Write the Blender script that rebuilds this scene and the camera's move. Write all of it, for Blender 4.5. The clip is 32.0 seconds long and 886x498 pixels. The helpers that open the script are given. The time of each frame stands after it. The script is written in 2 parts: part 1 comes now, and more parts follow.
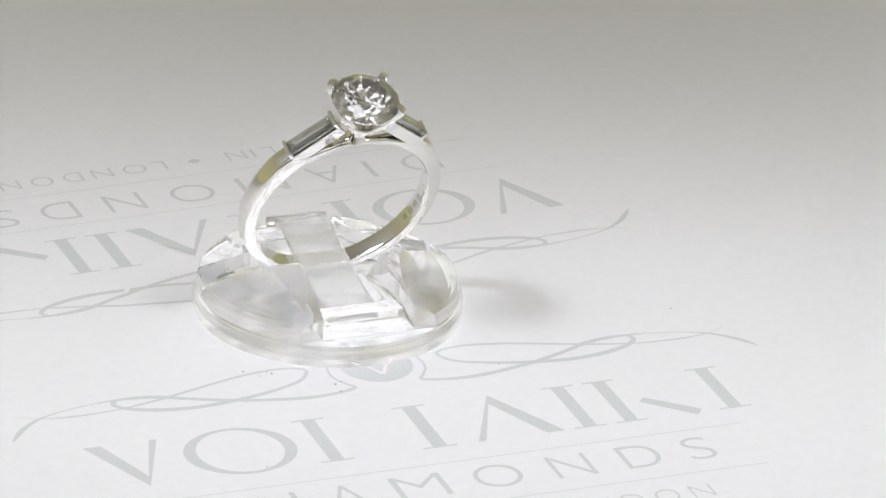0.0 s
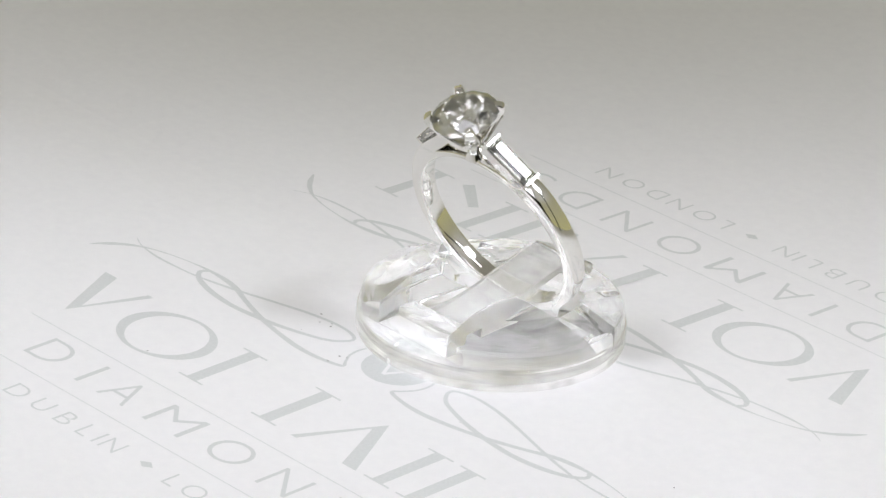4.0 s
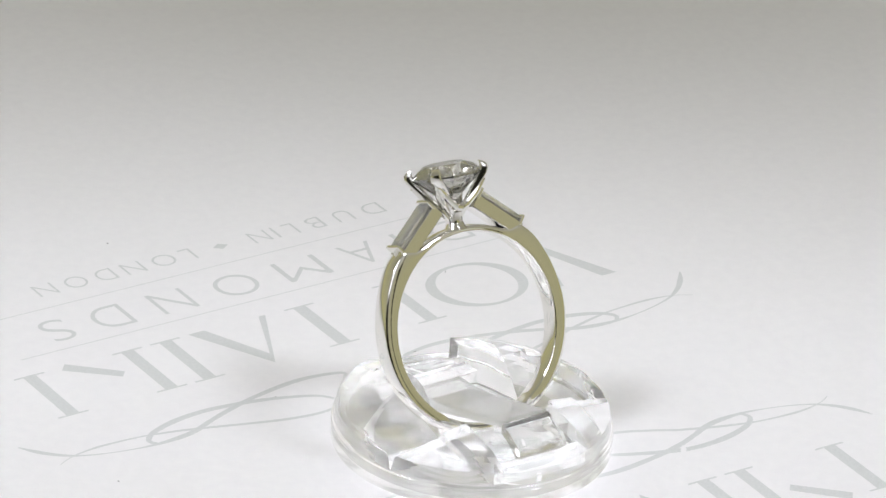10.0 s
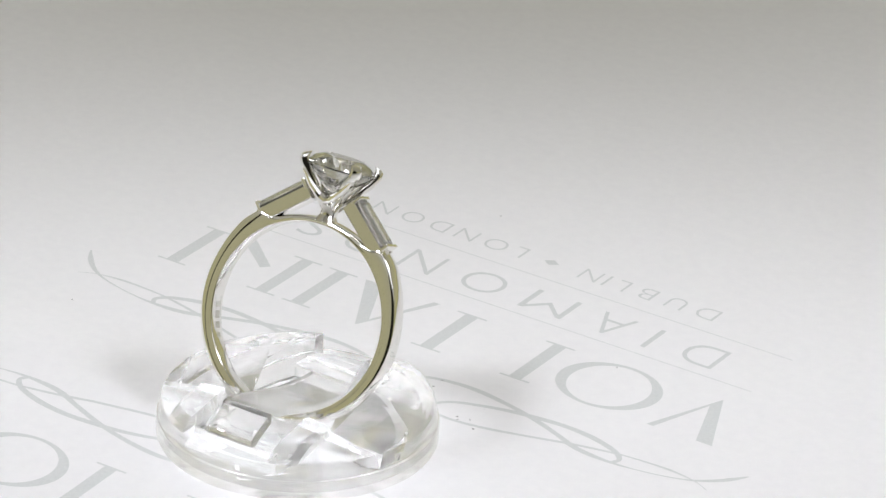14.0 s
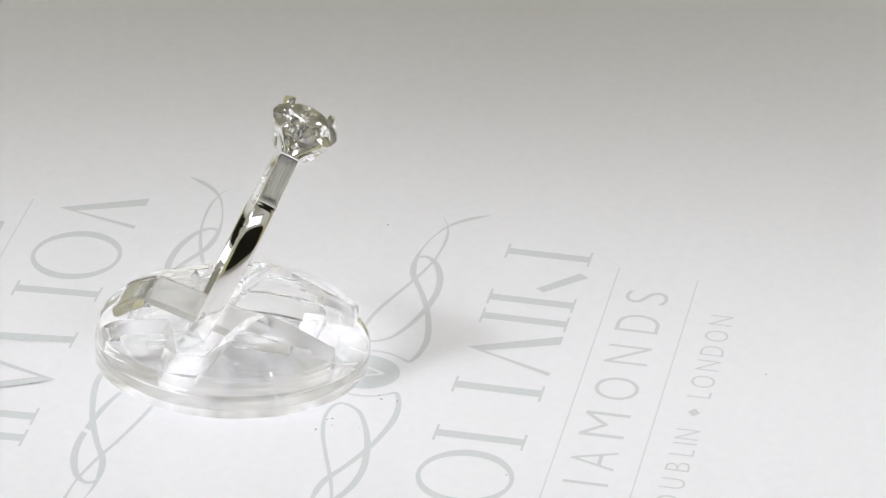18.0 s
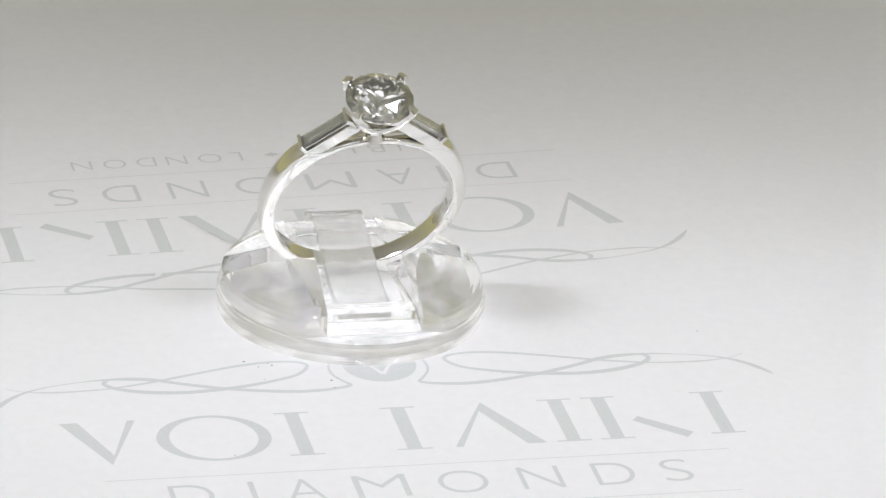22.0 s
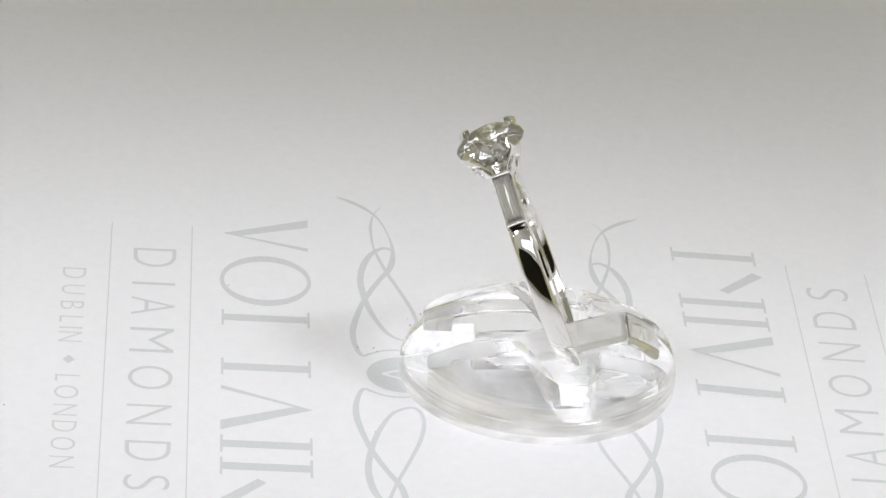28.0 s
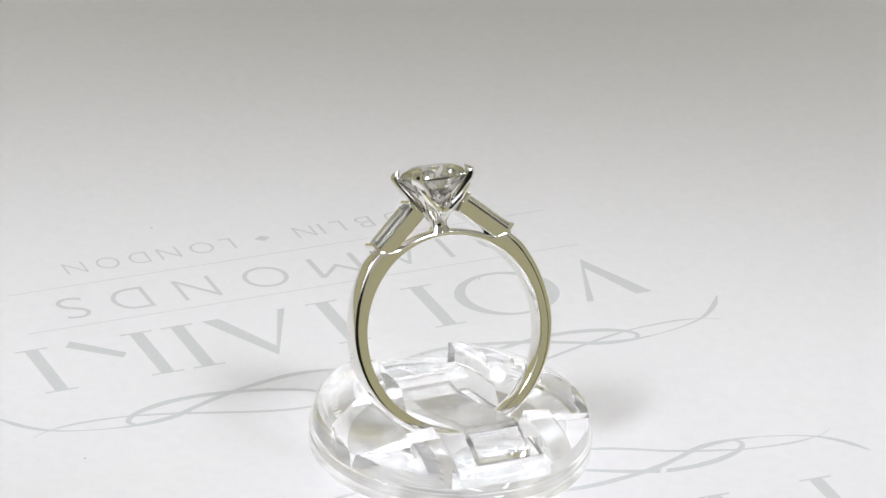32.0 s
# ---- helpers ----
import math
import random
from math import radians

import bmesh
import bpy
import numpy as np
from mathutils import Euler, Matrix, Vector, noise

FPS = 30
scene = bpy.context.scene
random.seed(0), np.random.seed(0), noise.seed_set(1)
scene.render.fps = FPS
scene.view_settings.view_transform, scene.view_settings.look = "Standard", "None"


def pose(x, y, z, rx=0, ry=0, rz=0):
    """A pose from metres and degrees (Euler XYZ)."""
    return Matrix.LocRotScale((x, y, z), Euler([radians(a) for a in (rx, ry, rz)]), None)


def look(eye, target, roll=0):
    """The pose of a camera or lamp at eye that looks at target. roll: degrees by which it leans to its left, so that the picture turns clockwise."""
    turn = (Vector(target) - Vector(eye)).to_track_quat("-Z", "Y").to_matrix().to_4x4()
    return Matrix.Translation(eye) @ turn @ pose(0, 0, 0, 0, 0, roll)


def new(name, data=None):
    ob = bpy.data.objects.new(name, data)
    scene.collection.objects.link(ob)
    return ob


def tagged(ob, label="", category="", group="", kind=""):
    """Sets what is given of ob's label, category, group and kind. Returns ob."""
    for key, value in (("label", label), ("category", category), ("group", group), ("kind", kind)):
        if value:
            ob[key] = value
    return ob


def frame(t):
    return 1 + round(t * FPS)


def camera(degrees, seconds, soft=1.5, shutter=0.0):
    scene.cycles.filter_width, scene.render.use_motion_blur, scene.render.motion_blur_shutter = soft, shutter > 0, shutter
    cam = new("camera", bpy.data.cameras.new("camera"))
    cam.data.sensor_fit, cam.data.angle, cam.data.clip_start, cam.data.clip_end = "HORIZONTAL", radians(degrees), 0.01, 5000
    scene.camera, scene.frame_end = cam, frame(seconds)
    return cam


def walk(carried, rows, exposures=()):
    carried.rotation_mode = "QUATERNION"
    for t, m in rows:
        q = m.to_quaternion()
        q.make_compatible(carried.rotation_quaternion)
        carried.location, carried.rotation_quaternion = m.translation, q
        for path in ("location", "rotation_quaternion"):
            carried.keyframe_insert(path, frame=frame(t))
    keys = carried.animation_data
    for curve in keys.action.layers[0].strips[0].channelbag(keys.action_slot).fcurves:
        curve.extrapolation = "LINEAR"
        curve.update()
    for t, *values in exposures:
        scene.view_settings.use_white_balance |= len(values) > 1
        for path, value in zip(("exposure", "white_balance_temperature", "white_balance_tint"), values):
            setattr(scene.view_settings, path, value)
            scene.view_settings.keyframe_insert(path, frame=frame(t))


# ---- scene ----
cam = camera(10.058, 32.0)
EYE, AIM = (0.0, -0.39228, 0.205), (0.004715, 0.011701, 0.006816)
walk(cam, [(0.0, look(EYE, AIM, 3.488)), (32.0, look(EYE, AIM, 3.488))])

MM = 0.001
TURN = -16.7732  # degrees a second
# the printed sheet on the turning table: its own axes, u along the lines of print, v up the page
SHEET = Matrix(((0.923893, -0.382648, 0.001179, -0.003936),
                (0.382588, 0.923794, 0.015189, 0.009020),
                (-0.006901, -0.013581, 0.999884, -0.000132),
                (0, 0, 0, 1)))
STAND_AT = SHEET @ pose(0, 3.68 * MM, 0.05 * MM)
LEAN = 23.6
RING_AT = SHEET @ pose(0.38 * MM, 3.2 * MM, 10.95 * MM, LEAN, -1.4, 2.0)
RING_MM = 0.982 * MM

# ---- light ----
world = bpy.data.worlds.new("room_air")
scene.world = world
world.use_nodes = True


def room_air():
    """The room round the table as a glow: olive walls low down, greyer overhead, with brightness added on the camera's
    side for the stones.
    """
    n, l = world.node_tree.nodes, world.node_tree.links
    co, sep = n.new("ShaderNodeTexCoord"), n.new("ShaderNodeSeparateXYZ")
    l.new(co.outputs["Generated"], sep.inputs[0])

    def shades(stops):
        r = n.new("ShaderNodeValToRGB")
        e = r.color_ramp.elements
        e[0].position, e[0].color = stops[0]
        e[1].position, e[1].color = stops[-1]
        for at, col in stops[1:-1]:
            e.new(at).color = col
        l.new(sep.outputs["Z"], r.inputs[0])
        return r

    low = (0.47, 0.445, 0.235, 1)
    far = shades([(0.0, low), (0.35, (0.38, 0.36, 0.24, 1)), (0.75, (0.27, 0.26, 0.20, 1)), (0.97, (0.26, 0.25, 0.21, 1))])
    near = shades([(0.0, low), (0.35, (0.40, 0.38, 0.26, 1)), (0.58, (0.51, 0.50, 0.46, 1)), (0.80, (0.51, 0.50, 0.46, 1)), (0.97, (0.26, 0.25, 0.21, 1))])
    side, mix = n.new("ShaderNodeMapRange"), n.new("ShaderNodeMix")
    mix.data_type = "RGBA"
    l.new(sep.outputs["Y"], side.inputs["Value"])
    side.inputs["From Min"].default_value, side.inputs["From Max"].default_value = 0.3, -0.3
    l.new(side.outputs[0], mix.inputs[0])
    l.new(far.outputs[0], mix.inputs[6])
    l.new(near.outputs[0], mix.inputs[7])
    l.new(mix.outputs[2], n["Background"].inputs[0])
    n["Background"].inputs[1].default_value = 0.92


room_air()


def area_lamp(name, at, aim, sx, sy, watts, colour, spread=180):
    data = bpy.data.lights.new(name, "AREA")
    data.shape, data.size, data.size_y = "RECTANGLE", sx, sy
    data.energy, data.color, data.spread = watts, colour, radians(spread)
    ob = new(name, data)
    ob.matrix_world = look(at, aim)
    return ob


# a cool-white lamp strip to either side, in front of the table
COOL = (0.87, 0.875, 0.95)
LAMP_AT = (0.220, -0.1057, 0.340)
for side, watts in ((-1, 0.0415), (1, 0.0333)):
    area_lamp("strip_lamp", (LAMP_AT[0] * side, *LAMP_AT[1:]), (0.0007 - 0.0144 * side, -0.0111, 0.0), 0.11, 0.24, watts, COOL, 15.9)
# and an unseen fill panel over the camera, added to brighten the stones
FILL_AT, FILL_AIM = (0.0, -0.33, 0.37), (0.0, -0.02, 0.0)
area_lamp("stone_fill_lamp", FILL_AT, FILL_AIM, 0.40, 0.17, 0.085, COOL, 70)


# ---- materials ----
def material(name, rough=0.5, metal=0.0, colour=(0.8, 0.8, 0.8)):
    m = bpy.data.materials.new(name)
    m.use_nodes = True
    p = m.node_tree.nodes["Principled BSDF"]
    p.inputs["Base Color"].default_value = (*colour, 1)
    p.inputs["Roughness"].default_value = rough
    p.inputs["Metallic"].default_value = metal
    return m, m.node_tree.nodes, m.node_tree.links, p


def noise_on(nodes, links, scale, detail=4.0, rough=0.6):
    co = nodes.new("ShaderNodeTexCoord")
    n = nodes.new("ShaderNodeTexNoise")
    n.inputs["Scale"].default_value, n.inputs["Detail"].default_value = scale, detail
    n.inputs["Roughness"].default_value = rough
    links.new(co.outputs["Object"], n.inputs["Vector"])
    return n


def ramp(nodes, links, src, stops):
    r = nodes.new("ShaderNodeValToRGB")
    e = r.color_ramp.elements
    e[0].position, e[0].color = stops[0][0], (*stops[0][1], 1)
    e[1].position, e[1].color = stops[1][0], (*stops[1][1], 1)
    for pos, col in stops[2:]:
        k = e.new(pos)
        k.color = (*col, 1)
    links.new(src, r.inputs[0])
    return r


def bump(nodes, links, p, src, strength, distance):
    b = nodes.new("ShaderNodeBump")
    b.inputs["Strength"].default_value, b.inputs["Distance"].default_value = strength, distance
    links.new(src, b.inputs["Height"])
    links.new(b.outputs[0], p.inputs["Normal"])


def paper_material():
    m, n, l, p = material("white_card", 0.55, 0, (0.84, 0.84, 0.85))
    a = noise_on(n, l, 900, 5)
    r = ramp(n, l, a.outputs["Fac"], [(0.3, (0.82, 0.82, 0.835)), (0.7, (0.85, 0.85, 0.86))])
    l.new(r.outputs[0], p.inputs["Base Color"])
    f = noise_on(n, l, 6000, 4)
    bump(n, l, p, f.outputs["Fac"], 0.15, 0.00003)
    p.inputs["Specular IOR Level"].default_value = 0.3
    return m


def ink_material():
    m, n, l, p = material("grey_green_ink", 0.5, 0, (0.55, 0.58, 0.58))
    a = noise_on(n, l, 4000, 4)
    r = ramp(n, l, a.outputs["Fac"], [(0.3, (0.60, 0.622, 0.625)), (0.7, (0.67, 0.69, 0.692))])
    l.new(r.outputs[0], p.inputs["Base Color"])
    return m


def clear_material(name, ior, colour, rough=0.0):
    m, n, l, p = material(name, rough, 0, colour)
    p.inputs["Transmission Weight"].default_value = 1.0
    p.inputs["IOR"].default_value = ior
    return m


CARD, INK = paper_material(), ink_material()
SPECK = material("grey_dust", 0.9, 0, (0.22, 0.22, 0.22))[0]


def metal_material():
    m, n, l, p = material("polished_white_gold", 0.04, 1.0, (0.86, 0.85, 0.82))
    fine = noise_on(n, l, 2500, 3)
    r = ramp(n, l, fine.outputs["Fac"], [(0.35, (0.03, 0.03, 0.03)), (0.7, (0.09, 0.09, 0.09))])
    l.new(r.outputs[0], p.inputs["Roughness"])
    bump(n, l, p, noise_on(n, l, 420, 1).outputs["Fac"], 0.025, 0.00006)
    return m


METAL = metal_material()
STRUCK = material("struck_gold", 0.3, 1.0, (0.62, 0.61, 0.57))[0]


def layered(m, first, second, share):
    """Lays a share of the second shader over the first, and leaves the sum as the surface."""
    n, l = m.node_tree.nodes, m.node_tree.links
    both = n.new("ShaderNodeMixShader")
    both.inputs[0].default_value = share
    l.new(first.outputs[0], both.inputs[1])
    l.new(second.outputs[0], both.inputs[2])
    l.new(both.outputs[0], n["Material Output"].inputs[0])
    return both


def acrylic_material(name, colour, milky, rough=0.0, whiten=0.0):
    m = clear_material(name, 1.49, colour, rough)
    n, l = m.node_tree.nodes, m.node_tree.links
    haze = n.new("ShaderNodeBsdfTranslucent")
    haze.inputs[0].default_value = (0.95, 0.95, 0.94, 1)
    top = layered(m, n["Principled BSDF"], haze, milky)
    if whiten:  # white laid over the underside, so it looks paper-bright through the acrylic
        paper_white = n.new("ShaderNodeBsdfDiffuse")
        paper_white.inputs[0].default_value = (0.86, 0.86, 0.86, 1)
        whitened = layered(m, top, paper_white, whiten)
        patch = noise_on(n, l, 170, 3, 0.5)
        patch.inputs["Distortion"].default_value = 0.8
        fade = n.new("ShaderNodeMapRange")  # uneven, in place of streaks of light inside the stand
        fade.inputs["From Min"].default_value, fade.inputs["From Max"].default_value = 0.36, 0.64
        fade.inputs["To Min"].default_value, fade.inputs["To Max"].default_value = 0.35 * whiten, min(1.0, 1.65 * whiten)
        l.new(patch.outputs["Fac"], fade.inputs["Value"])
        l.new(fade.outputs[0], whitened.inputs[0])
    wavy = noise_on(n, l, 210, 1, 0.4)  # moulded, not quite flat
    bump(n, l, n["Principled BSDF"], wavy.outputs["Fac"], 0.5, 0.0004)
    return m


def gem_material(name, colour, gloss, lighten):
    """Diamond: clear, with extra mirror gloss for glints and a little white mixed in to brighten it."""
    m = clear_material(name, 2.417, colour)
    n = m.node_tree.nodes
    facet, white = n.new("ShaderNodeBsdfGlossy"), n.new("ShaderNodeBsdfDiffuse")
    facet.inputs["Color"].default_value, facet.inputs["Roughness"].default_value = (1, 1, 1, 1), 0.0
    white.inputs[0].default_value = (0.97, 0.98, 0.93, 1)
    layered(m, layered(m, n["Principled BSDF"], facet, gloss), white, lighten)
    return m


ACRYLIC = acrylic_material("clear_acrylic", (0.99, 0.99, 0.985), 0.04)
CLOUDY = acrylic_material("cloudy_acrylic", (0.985, 0.985, 0.975), 0.24, 0.12)
SCUFFED = acrylic_material("scuffed_acrylic", (0.99, 0.99, 0.98), 0.02, 0.01)
UNDERSIDE = acrylic_material("whitened_acrylic", (0.98, 0.98, 0.97), 0.03, 0.10, 0.24)
# whiter still under the rim, so that the rim looks lit
FOOT_RING = acrylic_material("whiter_foot_acrylic", (0.98, 0.98, 0.97), 0.03, 0.10, 0.55)
DIAMOND = gem_material("diamond", (1.0, 0.995, 0.96), 0.12, 0.035)
STEP_CUT = gem_material("step_cut_diamond", (1.0, 0.99, 0.95), 0.08, 0.11)
GLOW = material("lit_lamp_bead", 0.5)[0]
GLOW.node_tree.nodes["Principled BSDF"].inputs["Emission Color"].default_value = (0.93, 0.94, 0.97, 1)
GLOW.node_tree.nodes["Principled BSDF"].inputs["Emission Strength"].default_value = 45.0
DARK = material("dull_black", 0.9, 0, (0.012, 0.011, 0.01))[0]
TABLE = material("white_table_top", 0.4, 0, (0.75, 0.75, 0.74))[0]


# ---- helpers for building ----
def mesh_ob(name, bm, mat, smooth=False):
    me = bpy.data.meshes.new(name)
    bm.normal_update()
    bm.to_mesh(me)
    bm.free()
    me.materials.append(mat)
    if smooth:
        me.polygons.foreach_set("use_smooth", [True] * len(me.polygons))
        me.set_sharp_from_angle(angle=radians(32))
    return new(name, me)


def part(name, bm, mat, parent, label="", smooth=False):
    ob = mesh_ob(name, bm, mat, smooth)
    ob.parent = parent
    if label:
        tagged(ob, label)
    return ob


def box_bm(x0, x1, y0, y1, z0, z1, bevel=0.0, segments=2):
    bm = bmesh.new()
    bmesh.ops.create_cube(bm, size=1, matrix=Matrix.LocRotScale(((x0 + x1) / 2, (y0 + y1) / 2, (z0 + z1) / 2), None, (x1 - x0, y1 - y0, z1 - z0)))
    if bevel:
        bmesh.ops.bevel(bm, geom=bm.edges[:], offset=bevel, segments=segments, affect="EDGES", profile=0.5)
    return bm


def loft(rings, close_ends=True, loop=False):
    """A mesh through rings of points; each ring is closed."""
    bm = bmesh.new()
    rows = [[bm.verts.new(p) for p in r] for r in rings]
    k = len(rows[0])
    pairs = list(zip(rows, rows[1:])) + ([(rows[-1], rows[0])] if loop else [])
    for a, b in pairs:
        for i in range(k):
            bm.faces.new((a[i], a[(i + 1) % k], b[(i + 1) % k], b[i]))
    if close_ends and not loop:
        bm.faces.new(rows[0][::-1])
        bm.faces.new(rows[-1])
    bmesh.ops.recalc_face_normals(bm, faces=bm.faces[:])
    return bm


def revolve_bm(profile, steps):
    """A solid of revolution; profile from the axis at the bottom to the axis at the top."""
    bm = bmesh.new()
    low, high = bm.verts.new((0, 0, profile[0][1])), bm.verts.new((0, 0, profile[-1][1]))
    rows = []
    for r, z in profile[1:-1]:
        rows.append([bm.verts.new((r * math.cos(a), r * math.sin(a), z)) for a in (2 * math.pi * i / steps for i in range(steps))])
    for i in range(steps):
        j = (i + 1) % steps
        bm.faces.new((low, rows[0][j], rows[0][i]))
        bm.faces.new((high, rows[-1][i], rows[-1][j]))
        for a, b in zip(rows, rows[1:]):
            bm.faces.new((a[i], a[j], b[j], b[i]))
    return bm


def extrude_profile(points, u0, u1):
    """A solid with the outline points (v, n), drawn from u0 to u1."""
    return loft([[(u, v, n) for v, n in points] for u in (u0, u1)])


# ---- the place ----
def build_room():
    top = mesh_ob("table_top", box_bm(-0.7, 0.7, -0.6, 0.8, -0.040, -0.0045, 0.002), TABLE)
    tagged(top, "plain white table top under the turning sheet", "table", kind="structure")
    # unseen dark panel, added so that the polished band mirrors black
    back = mesh_ob("dark_panel", box_bm(-0.50, 0.50, -0.66, -0.64, 0.0, 0.43), DARK)
    tagged(back, "added dark panel behind the camera for the metal to mirror", "wall", kind="structure")


build_room()


def post_bm(root, x, y, top):
    """An upright square post from the table to the lamp, in the lamp's own space."""
    bm = box_bm(x - 0.006, x + 0.006, y - 0.006, y + 0.006, -0.0045, top, 0.002)
    bmesh.ops.transform(bm, matrix=root.matrix_world.inverted(), verts=bm.verts[:])
    return bm


def build_lamp_strips():
    """The two bars of small lamp beads that the polished metal and the stones mirror."""
    for side in (-1, 1):
        root = new("led_strip")
        root.matrix_world = look((LAMP_AT[0] * side, LAMP_AT[1], LAMP_AT[2] - 0.004), (0, 0, 0.01))
        tagged(root, "lamp bar with a row of cool white beads", "lamp", "lamp bars")
        part("housing", box_bm(-0.016, 0.016, -0.16, 0.16, 0.010, 0.018, 0.002), DARK, root, "black lamp housing")
        part("post", post_bm(root, 0.250 * side, -0.130, 0.360), DARK, root, "black lamp post")
        for i in range(14):
            bm = bmesh.new()
            bmesh.ops.create_uvsphere(bm, u_segments=10, v_segments=6, radius=0.0038)
            bmesh.ops.translate(bm, vec=(0.0, (i - 6.5) * 0.022, 0.0), verts=bm.verts[:])
            part("bead", bm, GLOW, root, "glowing lamp bead")


def build_fill_panel():
    # body for the added fill light over the camera
    root = new("fill_panel")
    root.matrix_world = look(FILL_AT, FILL_AIM)
    tagged(root, "added fill panel over the camera, black, on two posts", "lamp")
    part("shell", box_bm(-0.215, 0.215, -0.10, 0.10, 0.012, 0.020, 0.002), DARK, root, "black shell of the added fill panel")
    for x in (-0.207, 0.207):
        part("side_wall", box_bm(x - 0.003, x + 0.003, -0.10, 0.10, -0.006, 0.0115, 0.001), DARK, root)
        part("post", post_bm(root, x, -0.365, 0.375), DARK, root, "black lamp post")


build_fill_panel()
build_lamp_strips()


# ---- the printed sheet ----
def flat_bm(polys, z):
    bm = bmesh.new()
    step = 0.002 * MM if len(polys) < 8 else 0  # strokes that cross lie over one another
    for i, poly in enumerate(polys):
        bm.faces.new([bm.verts.new((x * MM, y * MM, z + i * step)) for x, y in poly])
    bmesh.ops.recalc_face_normals(bm, faces=bm.faces[:])
    for f in bm.faces:
        if f.normal.z < 0:
            f.normal_flip()
    return bm


INK_Z = 0.012 * MM


def sheet_rise(x, y):
    """How far the card lifts or sags, fitted so the second mark lines up in the camera's view, in metres."""
    u, v = x / MM, y / MM
    t = min(1.0, max(0.0, (v + 5.0) / 13.0))
    t = t * t * (3 - 2 * t)
    rise = t * MM * (-0.21 + 0.0226 * max(-40, min(40, u)) - 0.0305 * (min(45, v) - 14))
    near = min(1.0, max(0.0, (math.hypot(u, v - 3.68) - 12.4) / 6.0))
    return rise * near  # pressed flat under the stand


def bar(x0, y0, x1, y1, w0, w1=None):
    """An even or tapering stroke from one point to another."""
    w1 = w0 if w1 is None else w1
    dx, dy = x1 - x0, y1 - y0
    d = math.hypot(dx, dy)
    nx, ny = -dy / d / 2, dx / d / 2
    return [(x0 + nx * w0, y0 + ny * w0), (x0 - nx * w0, y0 - ny * w0), (x1 - nx * w1, y1 - ny * w1), (x1 + nx * w1, y1 + ny * w1)]


def slab(x0, x1, y0, y1):
    return [(x0, y0), (x1, y0), (x1, y1), (x0, y1)]


def oval(cx, cy, rx, ry, thick_x, thick_y, a0=0, a1=360, steps=64):
    """A ring or part of one, thicker at its sides than at its top, in pieces."""
    out = []
    for i in range(steps):
        a, b = (radians(a0 + (a1 - a0) * k / steps) for k in (i, i + 1))
        q = []
        for ang, inner in ((a, 0), (b, 0), (b, 1), (a, 1)):
            q.append((cx + (rx - inner * thick_x) * math.cos(ang), cy + (ry - inner * thick_y) * math.sin(ang)))
        out.append(q)
    return out


def ribbon(points, widths):
    """A smooth stroke of changing width through the points."""
    pts, ws = [], []
    n = len(points)
    for i in range(n - 1):
        p0, p1, p2, p3 = (Vector(points[max(0, min(n - 1, k))]) for k in (i - 1, i, i + 1, i + 2))
        for s in range(8):
            t = s / 8
            pts.append(0.5 * ((2 * p1) + (p2 - p0) * t + (2 * p0 - 5 * p1 + 4 * p2 - p3) * t * t + (3 * p1 - p0 - 3 * p2 + p3) * t ** 3))
            ws.append(widths[i] * (1 - t) + widths[i + 1] * t)
    pts.append(Vector(points[-1]))
    ws.append(widths[-1])
    left, right = [], []
    for i, p in enumerate(pts):
        d = (pts[min(i + 1, len(pts) - 1)] - pts[max(i - 1, 0)]).normalized()
        side = Vector((-d.y, d.x)) * ws[i] / 2
        left.append(p + side)
        right.append(p - side)
    return [[tuple(right[i]), tuple(right[i + 1]), tuple(left[i + 1]), tuple(left[i])] for i in range(len(pts) - 1)]


def glyph(ch, x0, x1, y0, y1):
    """One character of the built-in font as a flat mesh that fills the box."""
    cu = bpy.data.curves.new("glyph", "FONT")
    cu.body, cu.offset = ch, -0.014  # a light weight of letter
    tmp = new("glyph", cu)
    bpy.context.view_layer.update()
    me = bpy.data.meshes.new_from_object(tmp.evaluated_get(bpy.context.evaluated_depsgraph_get()))
    bpy.data.objects.remove(tmp)
    bpy.data.curves.remove(cu)
    bm = bmesh.new()
    bm.from_mesh(me)
    bpy.data.meshes.remove(me)
    xs, ys = [v.co.x for v in bm.verts], [v.co.y for v in bm.verts]
    for v in bm.verts:
        v.co = ((x0 + (v.co.x - min(xs)) / (max(xs) - min(xs)) * (x1 - x0)) * MM,
                (y0 + (v.co.y - min(ys)) / (max(ys) - min(ys)) * (y1 - y0)) * MM, INK_Z)
    return bm


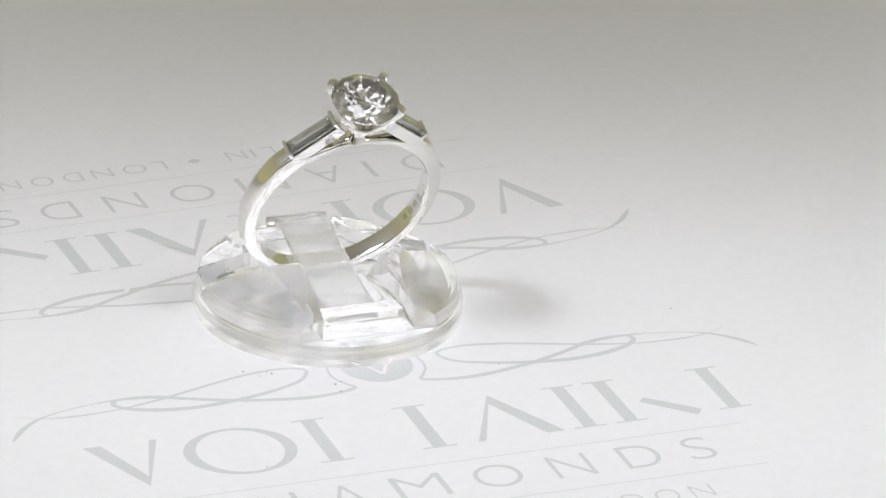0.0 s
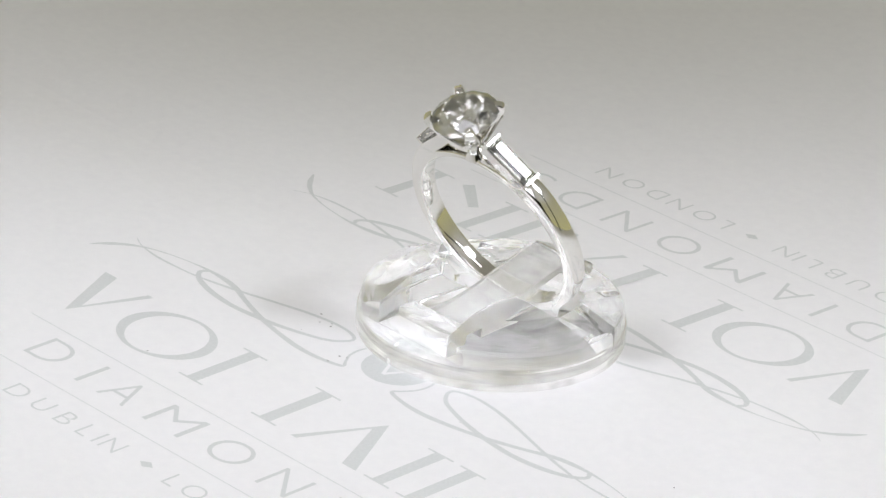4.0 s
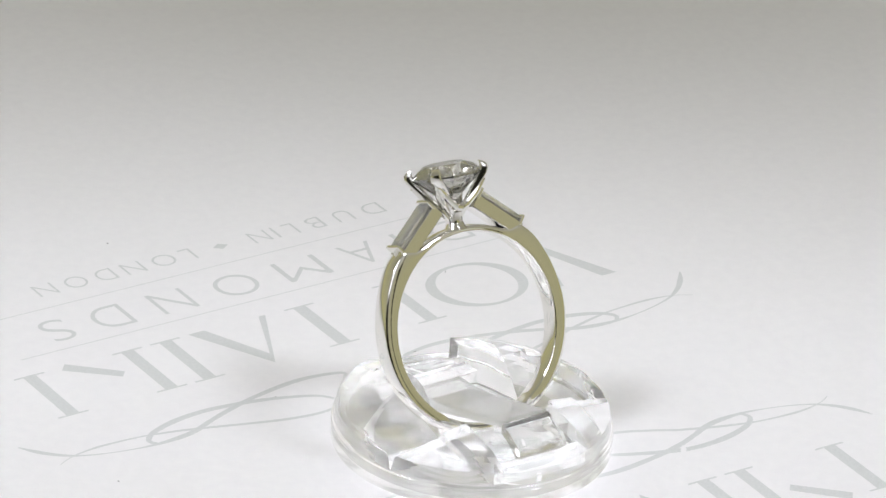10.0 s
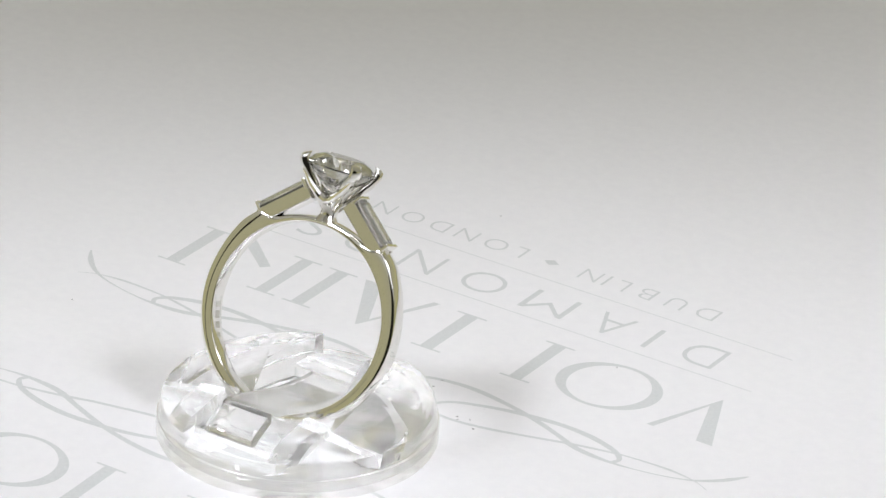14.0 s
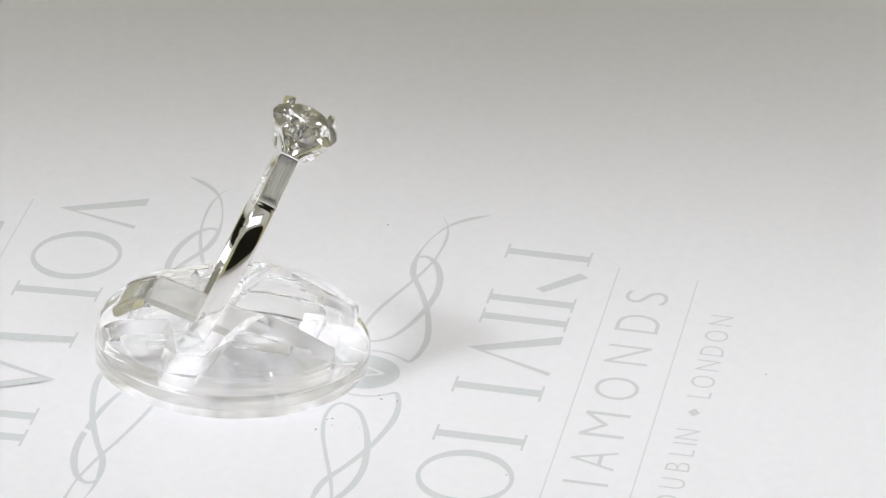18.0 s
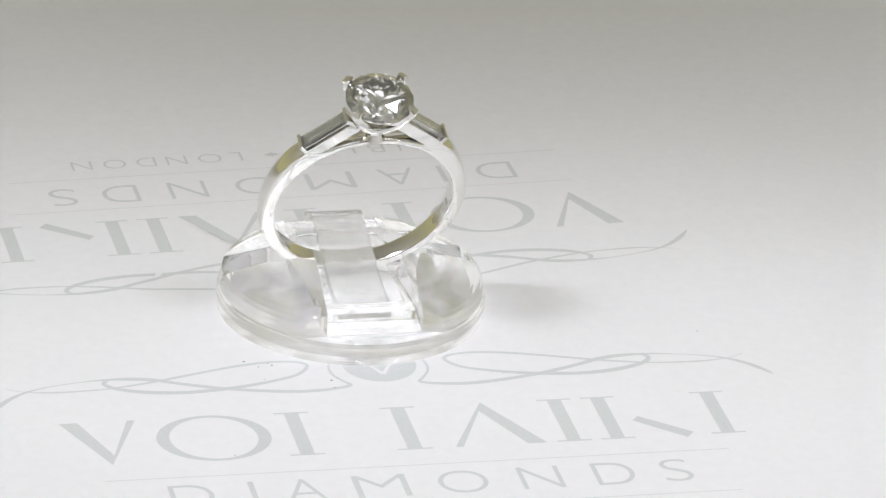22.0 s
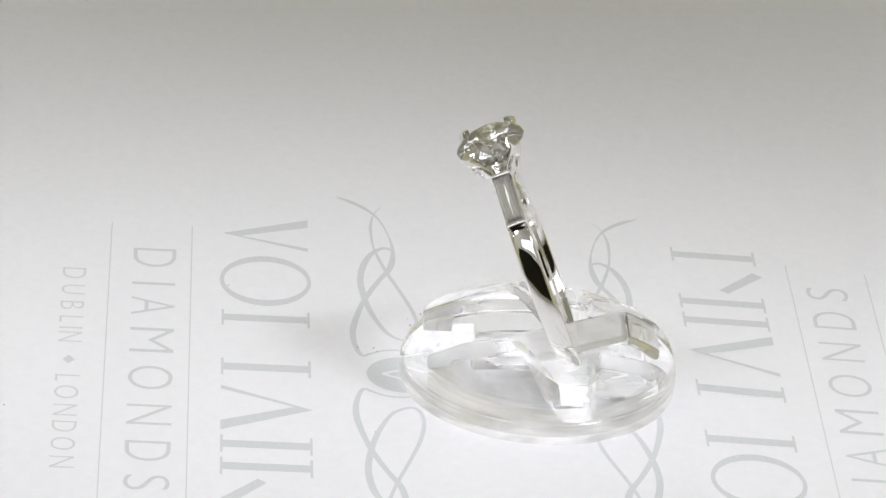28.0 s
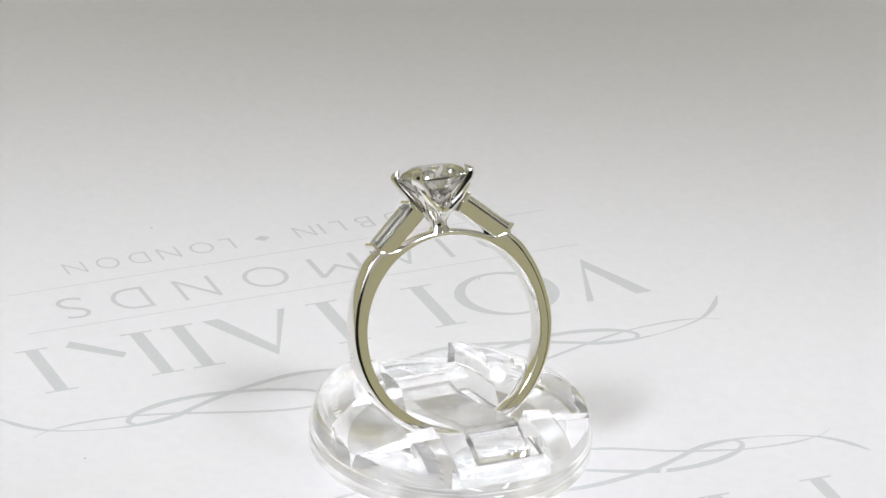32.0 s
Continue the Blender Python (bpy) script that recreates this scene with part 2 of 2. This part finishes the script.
def print_logo(sheet, m):
    """One printed mark with its ornament, words and rules, at the pose m on the sheet."""
    made = []

    def ink(name, polys, z=INK_Z, mat=INK):
        made.append(part(name, flat_bm(polys, z + 0.0015 * MM * (len(made) % 9)), mat, sheet))

    top, base = -16.2, -24.1
    # the name: plain strokes and ovals in its colour
    for x0, x1 in ((-10.0, -8.75), (-0.65, 0.65), (13.4, 14.65), (17.3, 18.55), (27.2, 28.45)):
        ink("printed_stroke", [slab(x0, x1, base, top), slab(x0 - 0.9, x1 + 0.9, top - 0.22, top), slab(x0 - 0.9, x1 + 0.9, base, base + 0.22)])
    ink("printed_oval", oval(-16.8, -20.15, 4.95, 4.15, 1.15, 0.38))
    ink("printed_chevron", [[(-29.6, top), (-28.0, top), (-25.75, -22.4), (-23.7, top), (-23.0, top), (-26.15, base)]])
    ink("printed_chevron", [[(3.5, base), (4.2, base), (7.0, -17.7), (9.9, base), (11.6, base), (7.45, top + 0.1)]])
    ink("printed_bar", [bar(20.3, -20.5, 24.4, base + 0.1, 1.0, 1.2)])
    # words under it
    spans = [(-22.3, -18.6), (-15.5, -15.0), (-12.6, -9.1), (-6.6, -2.0), (0.6, 4.9), (7.7, 11.3), (14.2, 17.7), (20.1, 22.7)]
    for ch, (a, b) in zip("DIAMONDS", spans):
        made.append(part("printed_letter", glyph(ch, a, b, -32.2, -28.3), INK, sheet))
    spans = [(-17.7, -15.6), (-14.3, -12.5), (-11.1, -9.5), (-8.2, -7.0), (-6.1, -5.85), (-5.2, -3.3), (2.9, 4.1), (4.9, 7.2), (8.3, 10.3), (11.3, 13.2), (14.2, 16.4), (17.5, 19.5)]
    for ch, (a, b) in zip("DUBLINLONDON", spans):
        made.append(part("printed_letter", glyph(ch, a, b, -38.5, -36.4), INK, sheet))
    ink("printed_diamond", [[(-0.8, -37.45), (0.0, -38.0), (0.8, -37.45), (0.0, -36.9)]])
    ink("printed_rule", [slab(-27.3, 27.0, -26.95, -26.85)])
    ink("printed_rule", [slab(-27.3, 26.2, -34.35, -34.25)])
    # round badge with a pale wedge
    ink("printed_badge", [[(0.2 + 3.3 * math.cos(2 * math.pi * i / 48), -8.0 + 3.3 * math.sin(2 * math.pi * i / 48)) for i in range(48)]])
    ink("badge_wedge", [bar(-1.6, -6.4, 0.2, -9.9, 0.25, 0.35), bar(0.2, -9.9, 2.0, -6.4, 0.35, 0.25)], INK_Z * 4, CARD)
    # ornament of looping strokes, the same on either side
    for s in (1, -1):
        sway = [(34.9, -13.5), (33.9, -12.1), (32.6, -10.8), (31.0, -9.8), (28.9, -9.1), (26.4, -8.6), (24.2, -8.4), (21.9, -8.5), (20.0, -8.9), (17.9, -9.8), (15.2, -10.8), (12.4, -11.6), (8.5, -12.3), (5.7, -12.3), (3.2, -11.7), (3.6, -10.8), (4.25, -9.6), (4.35, -8.0), (3.6, -6.2)]
        ink("printed_flourish", ribbon([(s * x, y) for x, y in sway], [0.1, 0.55, 0.45, 0.25, 0.15, 0.15, 0.35, 0.6, 0.6, 0.5, 0.55, 0.5, 0.6, 0.5, 0.4, 0.25, 0.25, 0.25, 0.2]))
        loop = [(33.2, -9.2), (31.6, -9.95), (28.8, -10.35), (25.0, -10.2), (22.6, -9.8), (19.7, -9.1), (15.2, -7.75), (12.0, -6.9), (9.0, -6.5), (6.9, -6.8), (6.2, -7.6), (7.3, -9.1), (9.6, -10.1), (12.5, -10.9), (15.4, -11.35), (18.0, -11.5), (20.9, -11.15), (23.4, -10.3), (24.5, -9.25), (24.1, -8.4)]
        ink("printed_flourish", ribbon([(s * x, y) for x, y in loop], [0.08, 0.1, 0.3, 0.2, 0.3, 0.35, 0.35, 0.4, 0.35, 0.35, 0.35, 0.4, 0.45, 0.55, 0.6, 0.6, 0.65, 0.55, 0.45, 0.4]))
    for ob in made:
        ob.data.transform(m)
        for vert in ob.data.vertices:
            vert.co.z += sheet_rise(vert.co.x, vert.co.y)


def build_sheet():
    bm = bmesh.new()
    bmesh.ops.create_grid(bm, x_segments=125, y_segments=125, size=0.125)
    for v in bm.verts:
        v.co.z = sheet_rise(v.co.x, v.co.y)
    under = bmesh.ops.extrude_face_region(bm, geom=bm.faces[:])
    for v in under["geom"]:
        if isinstance(v, bmesh.types.BMVert):
            v.co.z -= 0.3 * MM
    bmesh.ops.recalc_face_normals(bm, faces=bm.faces[:])
    sheet = mesh_ob("printed_sheet", bm, CARD)
    tagged(sheet, "white card printed with two grey-green jeweller's marks", "printed card")
    print_logo(sheet, pose(0, 0, 0))
    for x, y, r in ((-9.3, -7.2, 0.11), (-11.6, -6.2, 0.1), (-10.5, -7.4, 0.07), (-4.0, -10.3, 0.07), (-4.6, -10.6, 0.1), (-4.6, -12.0, 0.09), (-10.4, -9.8, 0.05), (-9.6, -6.8, 0.07), (8.9, -42.7, 0.08), (-15.6, -23.5, 0.08), (10.8, -10.8, 0.06), (30.3, -4.5, 0.08)):
        ring = [(x + r * (1 + 0.3 * math.sin(5 * k + x)) * math.cos(k * 0.7), y + r * math.sin(k * 0.7)) for k in range(9)]
        part("speck", flat_bm([ring], INK_Z * 3), SPECK, sheet, "dark speck of dust")
    print_logo(sheet, pose(-0.158 * MM, 1.72 * MM, 0, 0, 0, 180.276))
    sheet.matrix_world = SHEET
    return sheet


# ---- the clear stand ----
def cut(solid, cutter):
    cutter.parent = solid.parent
    mod = solid.modifiers.new("cut", "BOOLEAN")
    mod.operation, mod.solver, mod.object = "DIFFERENCE", "EXACT", cutter
    bpy.context.view_layer.update()
    me = bpy.data.meshes.new_from_object(solid.evaluated_get(bpy.context.evaluated_depsgraph_get()))
    solid.modifiers.clear()
    old = solid.data
    solid.data = me
    bpy.data.meshes.remove(old)
    bpy.data.objects.remove(cutter)


def scaled(bm, k=MM):
    bmesh.ops.scale(bm, vec=(k, k, k), verts=bm.verts[:])
    return bm


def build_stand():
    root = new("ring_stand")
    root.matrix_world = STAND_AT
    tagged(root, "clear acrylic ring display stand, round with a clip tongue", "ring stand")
    prof = [(0, 0), (9.4, 0), (11.8, 0), (12.08, 0.12), (12.15, 0.35), (12.15, 1.75), (12.1, 1.95), (11.98, 2.05), (11.9, 2.2), (11.86, 2.9), (11.75, 3.35), (11.5, 3.72), (11.1, 4.02)]
    prof += [(10.6 - 0.7 * i, 4.3 + 0.355 * i) for i in range(9)] + [(3.6, 7.4), (2.0, 7.5), (0, 7.5)]
    dome = revolve_bm(prof, 120)
    for v in dome.verts:  # the half under the ring's foot is lower
        r = math.hypot(v.co.x, v.co.y)
        if v.co.y > 0.6 and v.co.z > 2.3:
            v.co.z = min(v.co.z, 6.45 - 0.195 * r)
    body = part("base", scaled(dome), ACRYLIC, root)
    for box in ((-4.25, 4.25, -5.6, 9.3, 1.7, 9), (-4.26, 4.26, -7.6, -5.5, 3.0, 9.1), (-4.27, 4.27, -10.1, -7.5, 2.15, 9.15), (-4.31, 4.31, 9.07, 13.3, 3.31, 9.27), (-6.6, 6.6, -13, -10.0, 2.08, 9.2)):
        cut(body, mesh_ob("cutter", scaled(box_bm(*box)), ACRYLIC))
    body.data.materials.append(SCUFFED)  # the sawn edge of the disc, and its underside, whitened to brighten the stand
    body.data.materials.append(UNDERSIDE)
    body.data.materials.append(FOOT_RING)
    for f in body.data.polygons:
        if math.hypot(f.center.x, f.center.y) > 11.9 * MM and f.center.z > 0.2 * MM:
            f.material_index = 1
        elif f.center.z < 0.01 * MM and f.normal.z < -0.9:
            f.material_index = 3 if math.hypot(f.center.x, f.center.y) > 9.4 * MM else 2
    # outside the two ribs the dome is lower
    for s in (1, -1):
        lid = bmesh.new()
        us, vs = [6.65 + 0.65 * i for i in range(11)], [-13.5 + 0.75 * j for j in range(37)]
        low = [[lid.verts.new((s * u, v, (5.72 - 0.195 * math.hypot(u, v)) if v > 0.4 else 5.8 - 0.25 * (math.hypot(u, v) - 6.7))) for v in vs] for u in us]
        for a, b in zip(low, low[1:]):
            for j in range(len(vs) - 1):
                lid.faces.new((a[j], a[j + 1], b[j + 1], b[j]))
        for v in bmesh.ops.extrude_face_region(lid, geom=lid.faces[:])["geom"]:
            if isinstance(v, bmesh.types.BMVert):
                v.co.z = 9.4
        bmesh.ops.recalc_face_normals(lid, faces=lid.faces[:])
        cut(body, mesh_ob("cutter", scaled(lid), ACRYLIC))
    # rounded tops of the two ribs beside the channel
    for s in (1, -1):
        edge = [(s * u, n) for u, n in ((4.2, 5.0), (4.3, 5.6), (4.6, 6.1), (5.0, 6.4), (5.5, 6.5), (6.0, 6.4), (6.4, 6.1), (6.7, 5.75), (9.0, 5.75), (9.0, 9.3), (4.2, 9.3))]
        cut(body, mesh_ob("cutter", scaled(loft([[(u, v, n) for u, n in edge] for v in (-7.0, 2.0)])), ACRYLIC))
    # leaning slot for the band, right across
    slot = [(1.6, 1.9), (4.1, 1.9), (4.5, 4.2), (4.9, 4.8), (5.6, 9.5), (-6.5, 9.5), (-5.2, 7.0), (-4.0, 6.75), (-3.0, 6.5), (-2.2, 6.1), (-1.55, 5.55), (-0.9, 4.9)]
    cut(body, mesh_ob("cutter", scaled(extrude_profile(slot, -11.2, 11.2)), ACRYLIC))
    tongue = [(-5.55, 1.8), (-3.6, 1.8), (-0.2, 2.95), (3.3, 4.1), (7.0, 5.3), (7.4, 5.5), (7.45, 5.75), (7.1, 5.95), (3.3, 4.8), (-0.1, 3.75), (-3.5, 3.1), (-5.55, 3.0)]
    plate = extrude_profile(tongue, -2.4, 2.4)
    bmesh.ops.bevel(plate, geom=plate.edges[:], offset=0.1, segments=2, affect="EDGES", profile=0.5)
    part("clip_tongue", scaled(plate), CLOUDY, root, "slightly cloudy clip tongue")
    lip = extrude_profile([(7.5, 5.0), (8.7, 4.45), (9.8, 3.75), (10.2, 3.72), (10.35, 4.0), (10.35, 4.55), (10.05, 4.85), (8.9, 5.4), (7.9, 5.8), (7.5, 5.9)], -2.4, 2.4)
    bmesh.ops.bevel(lip, geom=lip.edges[:], offset=0.08, segments=2, affect="EDGES", profile=0.5)
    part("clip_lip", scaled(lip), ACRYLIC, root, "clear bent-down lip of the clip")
    soft = body.modifiers.new("soft_edges", "BEVEL")
    soft.width, soft.segments, soft.limit_method, soft.angle_limit = 0.22 * MM, 2, "ANGLE", radians(50)
    for ob in root.children:  # shadow switched off, so the card under the stand stays bright
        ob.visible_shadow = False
    return root


# ---- the ring ----
def along(table, x):
    """A smooth line through the table's points that never overshoots them."""
    n = len(table)
    slope = [(table[i + 1][1] - table[i][1]) / (table[i + 1][0] - table[i][0]) for i in range(n - 1)]
    lean = [0.0] + [2 * a * b / (a + b) if a * b > 0 else 0.0 for a, b in zip(slope, slope[1:])] + [0.0]
    for i in range(n - 1):
        (x0, y0), (x1, y1) = table[i], table[i + 1]
        if x <= x1:
            h = x1 - x0
            t = (x - x0) / h
            return (2 * t ** 3 - 3 * t * t + 1) * y0 + (t ** 3 - 2 * t * t + t) * h * lean[i] + (3 * t * t - 2 * t ** 3) * y1 + (t ** 3 - t * t) * h * lean[i + 1]
    return table[-1][1]


def band_bm():
    outer = [(0, 8.9), (27, 9.0), (33, 9.3), (39, 10.1), (46, 10.1), (58, 9.9), (75, 9.68), (95, 9.6), (135, 9.45), (180, 9.2)]
    half = [(0, 0.86), (30, 0.90), (45, 0.95), (90, 0.94), (180, 0.87)]
    rings = []
    steps = 216
    for i in range(steps):
        phi = 360 * i / steps
        q = min(phi, 360 - phi)
        ro, ri, w = along(outer, q), 8.25, along(half, q)
        t = ro - ri
        # crowned outside, flat sides with soft edges, slightly domed inside
        right = [(w - 0.12, 0.05), (w - 0.05, 0.08), (w - 0.015, 0.13)]
        right += [(w - 0.05 * abs(2 * k / 6 - 1) ** 2.5, 0.17 + (t - 0.42) * k / 6) for k in range(1, 6)]
        right += [(w - 0.05, t - 0.22), (w - 0.09, t - 0.16), (w - 0.16, t - 0.12)]
        top = [((w - 0.16) * k / 5, t - 0.12 * (k / 5) ** 2) for k in range(4, -5, -1)]
        low = [((w - 0.12) * k / 4, 0.05 * (k / 4) ** 2) for k in range(-3, 4)]
        sec = low + right + top + [(-y, z) for y, z in right[::-1]]
        s, c = math.sin(radians(phi)), math.cos(radians(phi))
        rings.append([((ri + z) * s, y, (ri + z) * c) for y, z in sec])
    return scaled(loft(rings, loop=True), RING_MM)


def brilliant_bm(radius):
    """A round brilliant: table, eight stars, eight kites and sixteen halves above; eight mains and sixteen halves below."""
    bm = bmesh.new()
    up, down, table = math.tan(radians(34.5)), math.tan(radians(40.8)), 0.57
    gt, gb = 0.022, -0.022

    def vert(r, step, z):
        a = step * math.pi / 8
        return bm.verts.new((r * radius * math.cos(a), r * radius * math.sin(a), z * radius))

    c8 = math.cos(math.pi / 8)
    tab = [vert(table, 2 * k, gt + (1 - table) * up) for k in range(8)]
    mid = [vert(0.80, 2 * k + 1, gt + (1 - 0.80 * c8) * up) for k in range(8)]
    top = [vert(1, k, gt) for k in range(16)]
    low = [vert(1, k, gb) for k in range(16)]
    pav = [vert(0.23, 2 * k + 1, gb - (1 - 0.23 * c8) * down) for k in range(8)]
    culet = vert(0, 0, gb - down)
    bm.faces.new(tab)
    for k in range(8):
        n, p = (k + 1) % 8, (k - 1) % 8
        g0, g1, g2 = 2 * k, 2 * k + 1, (2 * k + 2) % 16
        bm.faces.new((tab[k], mid[k], tab[n]))
        bm.faces.new((tab[k], mid[p], top[g0], mid[k]))
        bm.faces.new((mid[k], top[g0], top[g1]))
        bm.faces.new((mid[k], top[g1], top[g2]))
        bm.faces.new((culet, pav[k], low[g0], pav[p]))
        bm.faces.new((pav[k], low[g1], low[g0]))
        bm.faces.new((pav[k], low[g2], low[g1]))
    for k in range(16):
        bm.faces.new((top[k], low[k], low[(k + 1) % 16], top[(k + 1) % 16]))
    bmesh.ops.recalc_face_normals(bm, faces=bm.faces[:])
    return bm


def step_cut_bm(length, width):
    """A baguette: stepped crown above, a keel below; length along x."""
    levels = [(0.52, 0.07), (0.77, -0.03), (1.0, -0.20), (1.0, -0.38), (0.60, -0.70), (0.05, -1.1)]
    rings = []
    for k, z in levels:
        inset = (1 - k) * width / 2
        x, y = length / 2 - inset, width / 2 - inset
        rings.append([(-x, -y, z), (x, -y, z), (x, y, z), (-x, y, z)])
    return loft(rings)


def tube_bm(points, radii, k=10, flat=1.0):
    """A round bar through the points, with its own radius at each."""
    rings = []
    for i, p in enumerate(points):
        p = Vector(p)
        d = (Vector(points[min(i + 1, len(points) - 1)]) - Vector(points[max(i - 1, 0)])).normalized()
        a = d.cross(Vector((0, 1, 0.01))).normalized()
        b = d.cross(a).normalized()
        rings.append([p + radii[i] * (a * math.cos(2 * math.pi * j / k) * flat + b * math.sin(2 * math.pi * j / k)) for j in range(k)])
    return loft(rings)


def claw_bm(sx, sy):
    """A flat claw: a point at the collar, broad half way up, a rounded tip bent over the stone."""
    out = Vector((0.769 * sx, 0.639 * sy, 0))
    across = Vector((-out.y, out.x, 0))
    rings = []
    for r, z, wide, thick in ((0.35, 9.45, 0.20, 0.26), (0.75, 10.0, 0.42, 0.30), (1.35, 10.8, 0.60, 0.33), (2.05, 11.75, 0.66, 0.35), (2.75, 12.65, 0.60, 0.36), (3.15, 13.2, 0.53, 0.37), (3.34, 13.6, 0.49, 0.37), (3.32, 13.95, 0.44, 0.36), (3.16, 14.16, 0.34, 0.28), (2.98, 14.24, 0.18, 0.14)):
        ring = []
        for j in range(16):
            c, t = math.cos(math.pi * j / 8), math.sin(math.pi * j / 8)
            square = (abs(c) ** 4 + abs(t) ** 4) ** -0.25  # flat faces with soft edges
            ring.append(out * (r + thick * c * square) + across * (wide * t * square) + Vector((0, 0, z - 0.35 * thick * c)))
        rings.append(ring)
    return loft(rings)


def build_ring():
    root = new("diamond_ring")
    root.matrix_world = RING_AT
    tagged(root, "polished white gold ring with a round diamond and baguettes", "ring")
    part("band", band_bm(), METAL, root, "polished white gold band", True)
    # shoulders that rise to the head, each with a baguette between two end bars
    for s in (1, -1):
        line = Matrix(((-0.767 * s, 0, 0.641 * s), (0, -s, 0), (0.641, 0, 0.767))).to_4x4()
        at = Matrix.Translation((4.75 * s, 0, 10.02)) @ line
        # a bar with a groove along its top, in which the stone's keel lies
        bar_end = [(-0.80, -1.85), (0.80, -1.85), (0.88, -1.77), (0.88, -0.67), (0.85, -0.62), (0.76, -0.62), (0, -1.32), (-0.76, -0.62), (-0.85, -0.62), (-0.88, -0.67), (-0.88, -1.77)]
        arm = extrude_profile(bar_end, -2.75, 2.55)
        bmesh.ops.transform(arm, matrix=at, verts=arm.verts[:])
        shoulder = part("shoulder", scaled(arm, RING_MM), METAL, root)
        for x in (-2.52, 2.42):
            cap = box_bm(x - 0.17, x + 0.17, -0.89, 0.89, -0.9, 0.10, 0.09, 3)
            bmesh.ops.transform(cap, matrix=at, verts=cap.verts[:])
            part("end_bar", scaled(cap, RING_MM), METAL, shoulder)
        gem = step_cut_bm(4.6, 1.48)
        bmesh.ops.transform(gem, matrix=at @ Matrix.Translation((-0.05, 0, -0.01)), verts=gem.verts[:])
        part("baguette_diamond", scaled(gem, RING_MM), STEP_CUT, root, "long step-cut baguette diamond")
    # hallmark struck inside the band, too small to read
    marks = bmesh.new()
    for k, (wide, tall) in enumerate(((0.5, 0.7), (0.7, 0.7), (0.6, 0.75), (0.45, 0.6))):
        one = box_bm(-0.02, 0.012, -tall / 2, tall / 2, -wide / 2, wide / 2, 0.01, 1)
        a = radians(99 + 6.2 * k)
        turn = Matrix(((math.sin(a), 0, -math.cos(a)), (0, 1, 0), (math.cos(a), 0, math.sin(a)))).to_4x4()
        bmesh.ops.transform(one, matrix=turn @ Matrix.Translation((8.25, 0, 0)), verts=one.verts[:])
        flat = bpy.data.meshes.new("mark")
        one.to_mesh(flat)
        one.free()
        marks.from_mesh(flat)
        bpy.data.meshes.remove(flat)
    part("hallmark", scaled(marks, RING_MM), STRUCK, root, "small struck hallmark inside the band")
    # head
    collar = tube_bm([(0, 0, 8.6), (0, 0, 9.2), (0, 0, 9.7), (0, 0, 10.1)], [1.1, 0.75, 0.8, 0.95], 24)
    part("collar", scaled(collar, RING_MM), METAL, root, "", True)
    for sx in (1, -1):
        for sy in (1, -1):
            part("prong", scaled(claw_bm(sx, sy), RING_MM), METAL, root, "", True)
    for sy in (1, -1):
        pts = [(2.35, 1.95, 12.7), (1.5, 1.75, 11.6), (0.6, 1.35, 10.75), (0, 1.25, 10.5), (-0.6, 1.35, 10.75), (-1.5, 1.75, 11.6), (-2.35, 1.95, 12.7)]
        part("gallery_rail", scaled(tube_bm([(x, y * sy, z) for x, y, z in pts], [0.3, 0.34, 0.36, 0.36, 0.36, 0.34, 0.3], 10), RING_MM), METAL, root, "", True)
    stone = brilliant_bm(3.1)
    bmesh.ops.translate(stone, vec=(0, 0, 13.42), verts=stone.verts[:])
    part("round_diamond", scaled(stone, RING_MM), DIAMOND, root, "round brilliant-cut clear diamond")
    return root


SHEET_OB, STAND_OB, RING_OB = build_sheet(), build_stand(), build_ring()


# ---- movement: sheet, stand and ring turn together ----
def motions():
    for ob, at in ((SHEET_OB, SHEET), (STAND_OB, STAND_AT), (RING_OB, RING_AT)):
        walk(ob, [(t / 2, pose(0, 0, 0, 0, 0, TURN * t / 2) @ at) for t in range(65)])


motions()
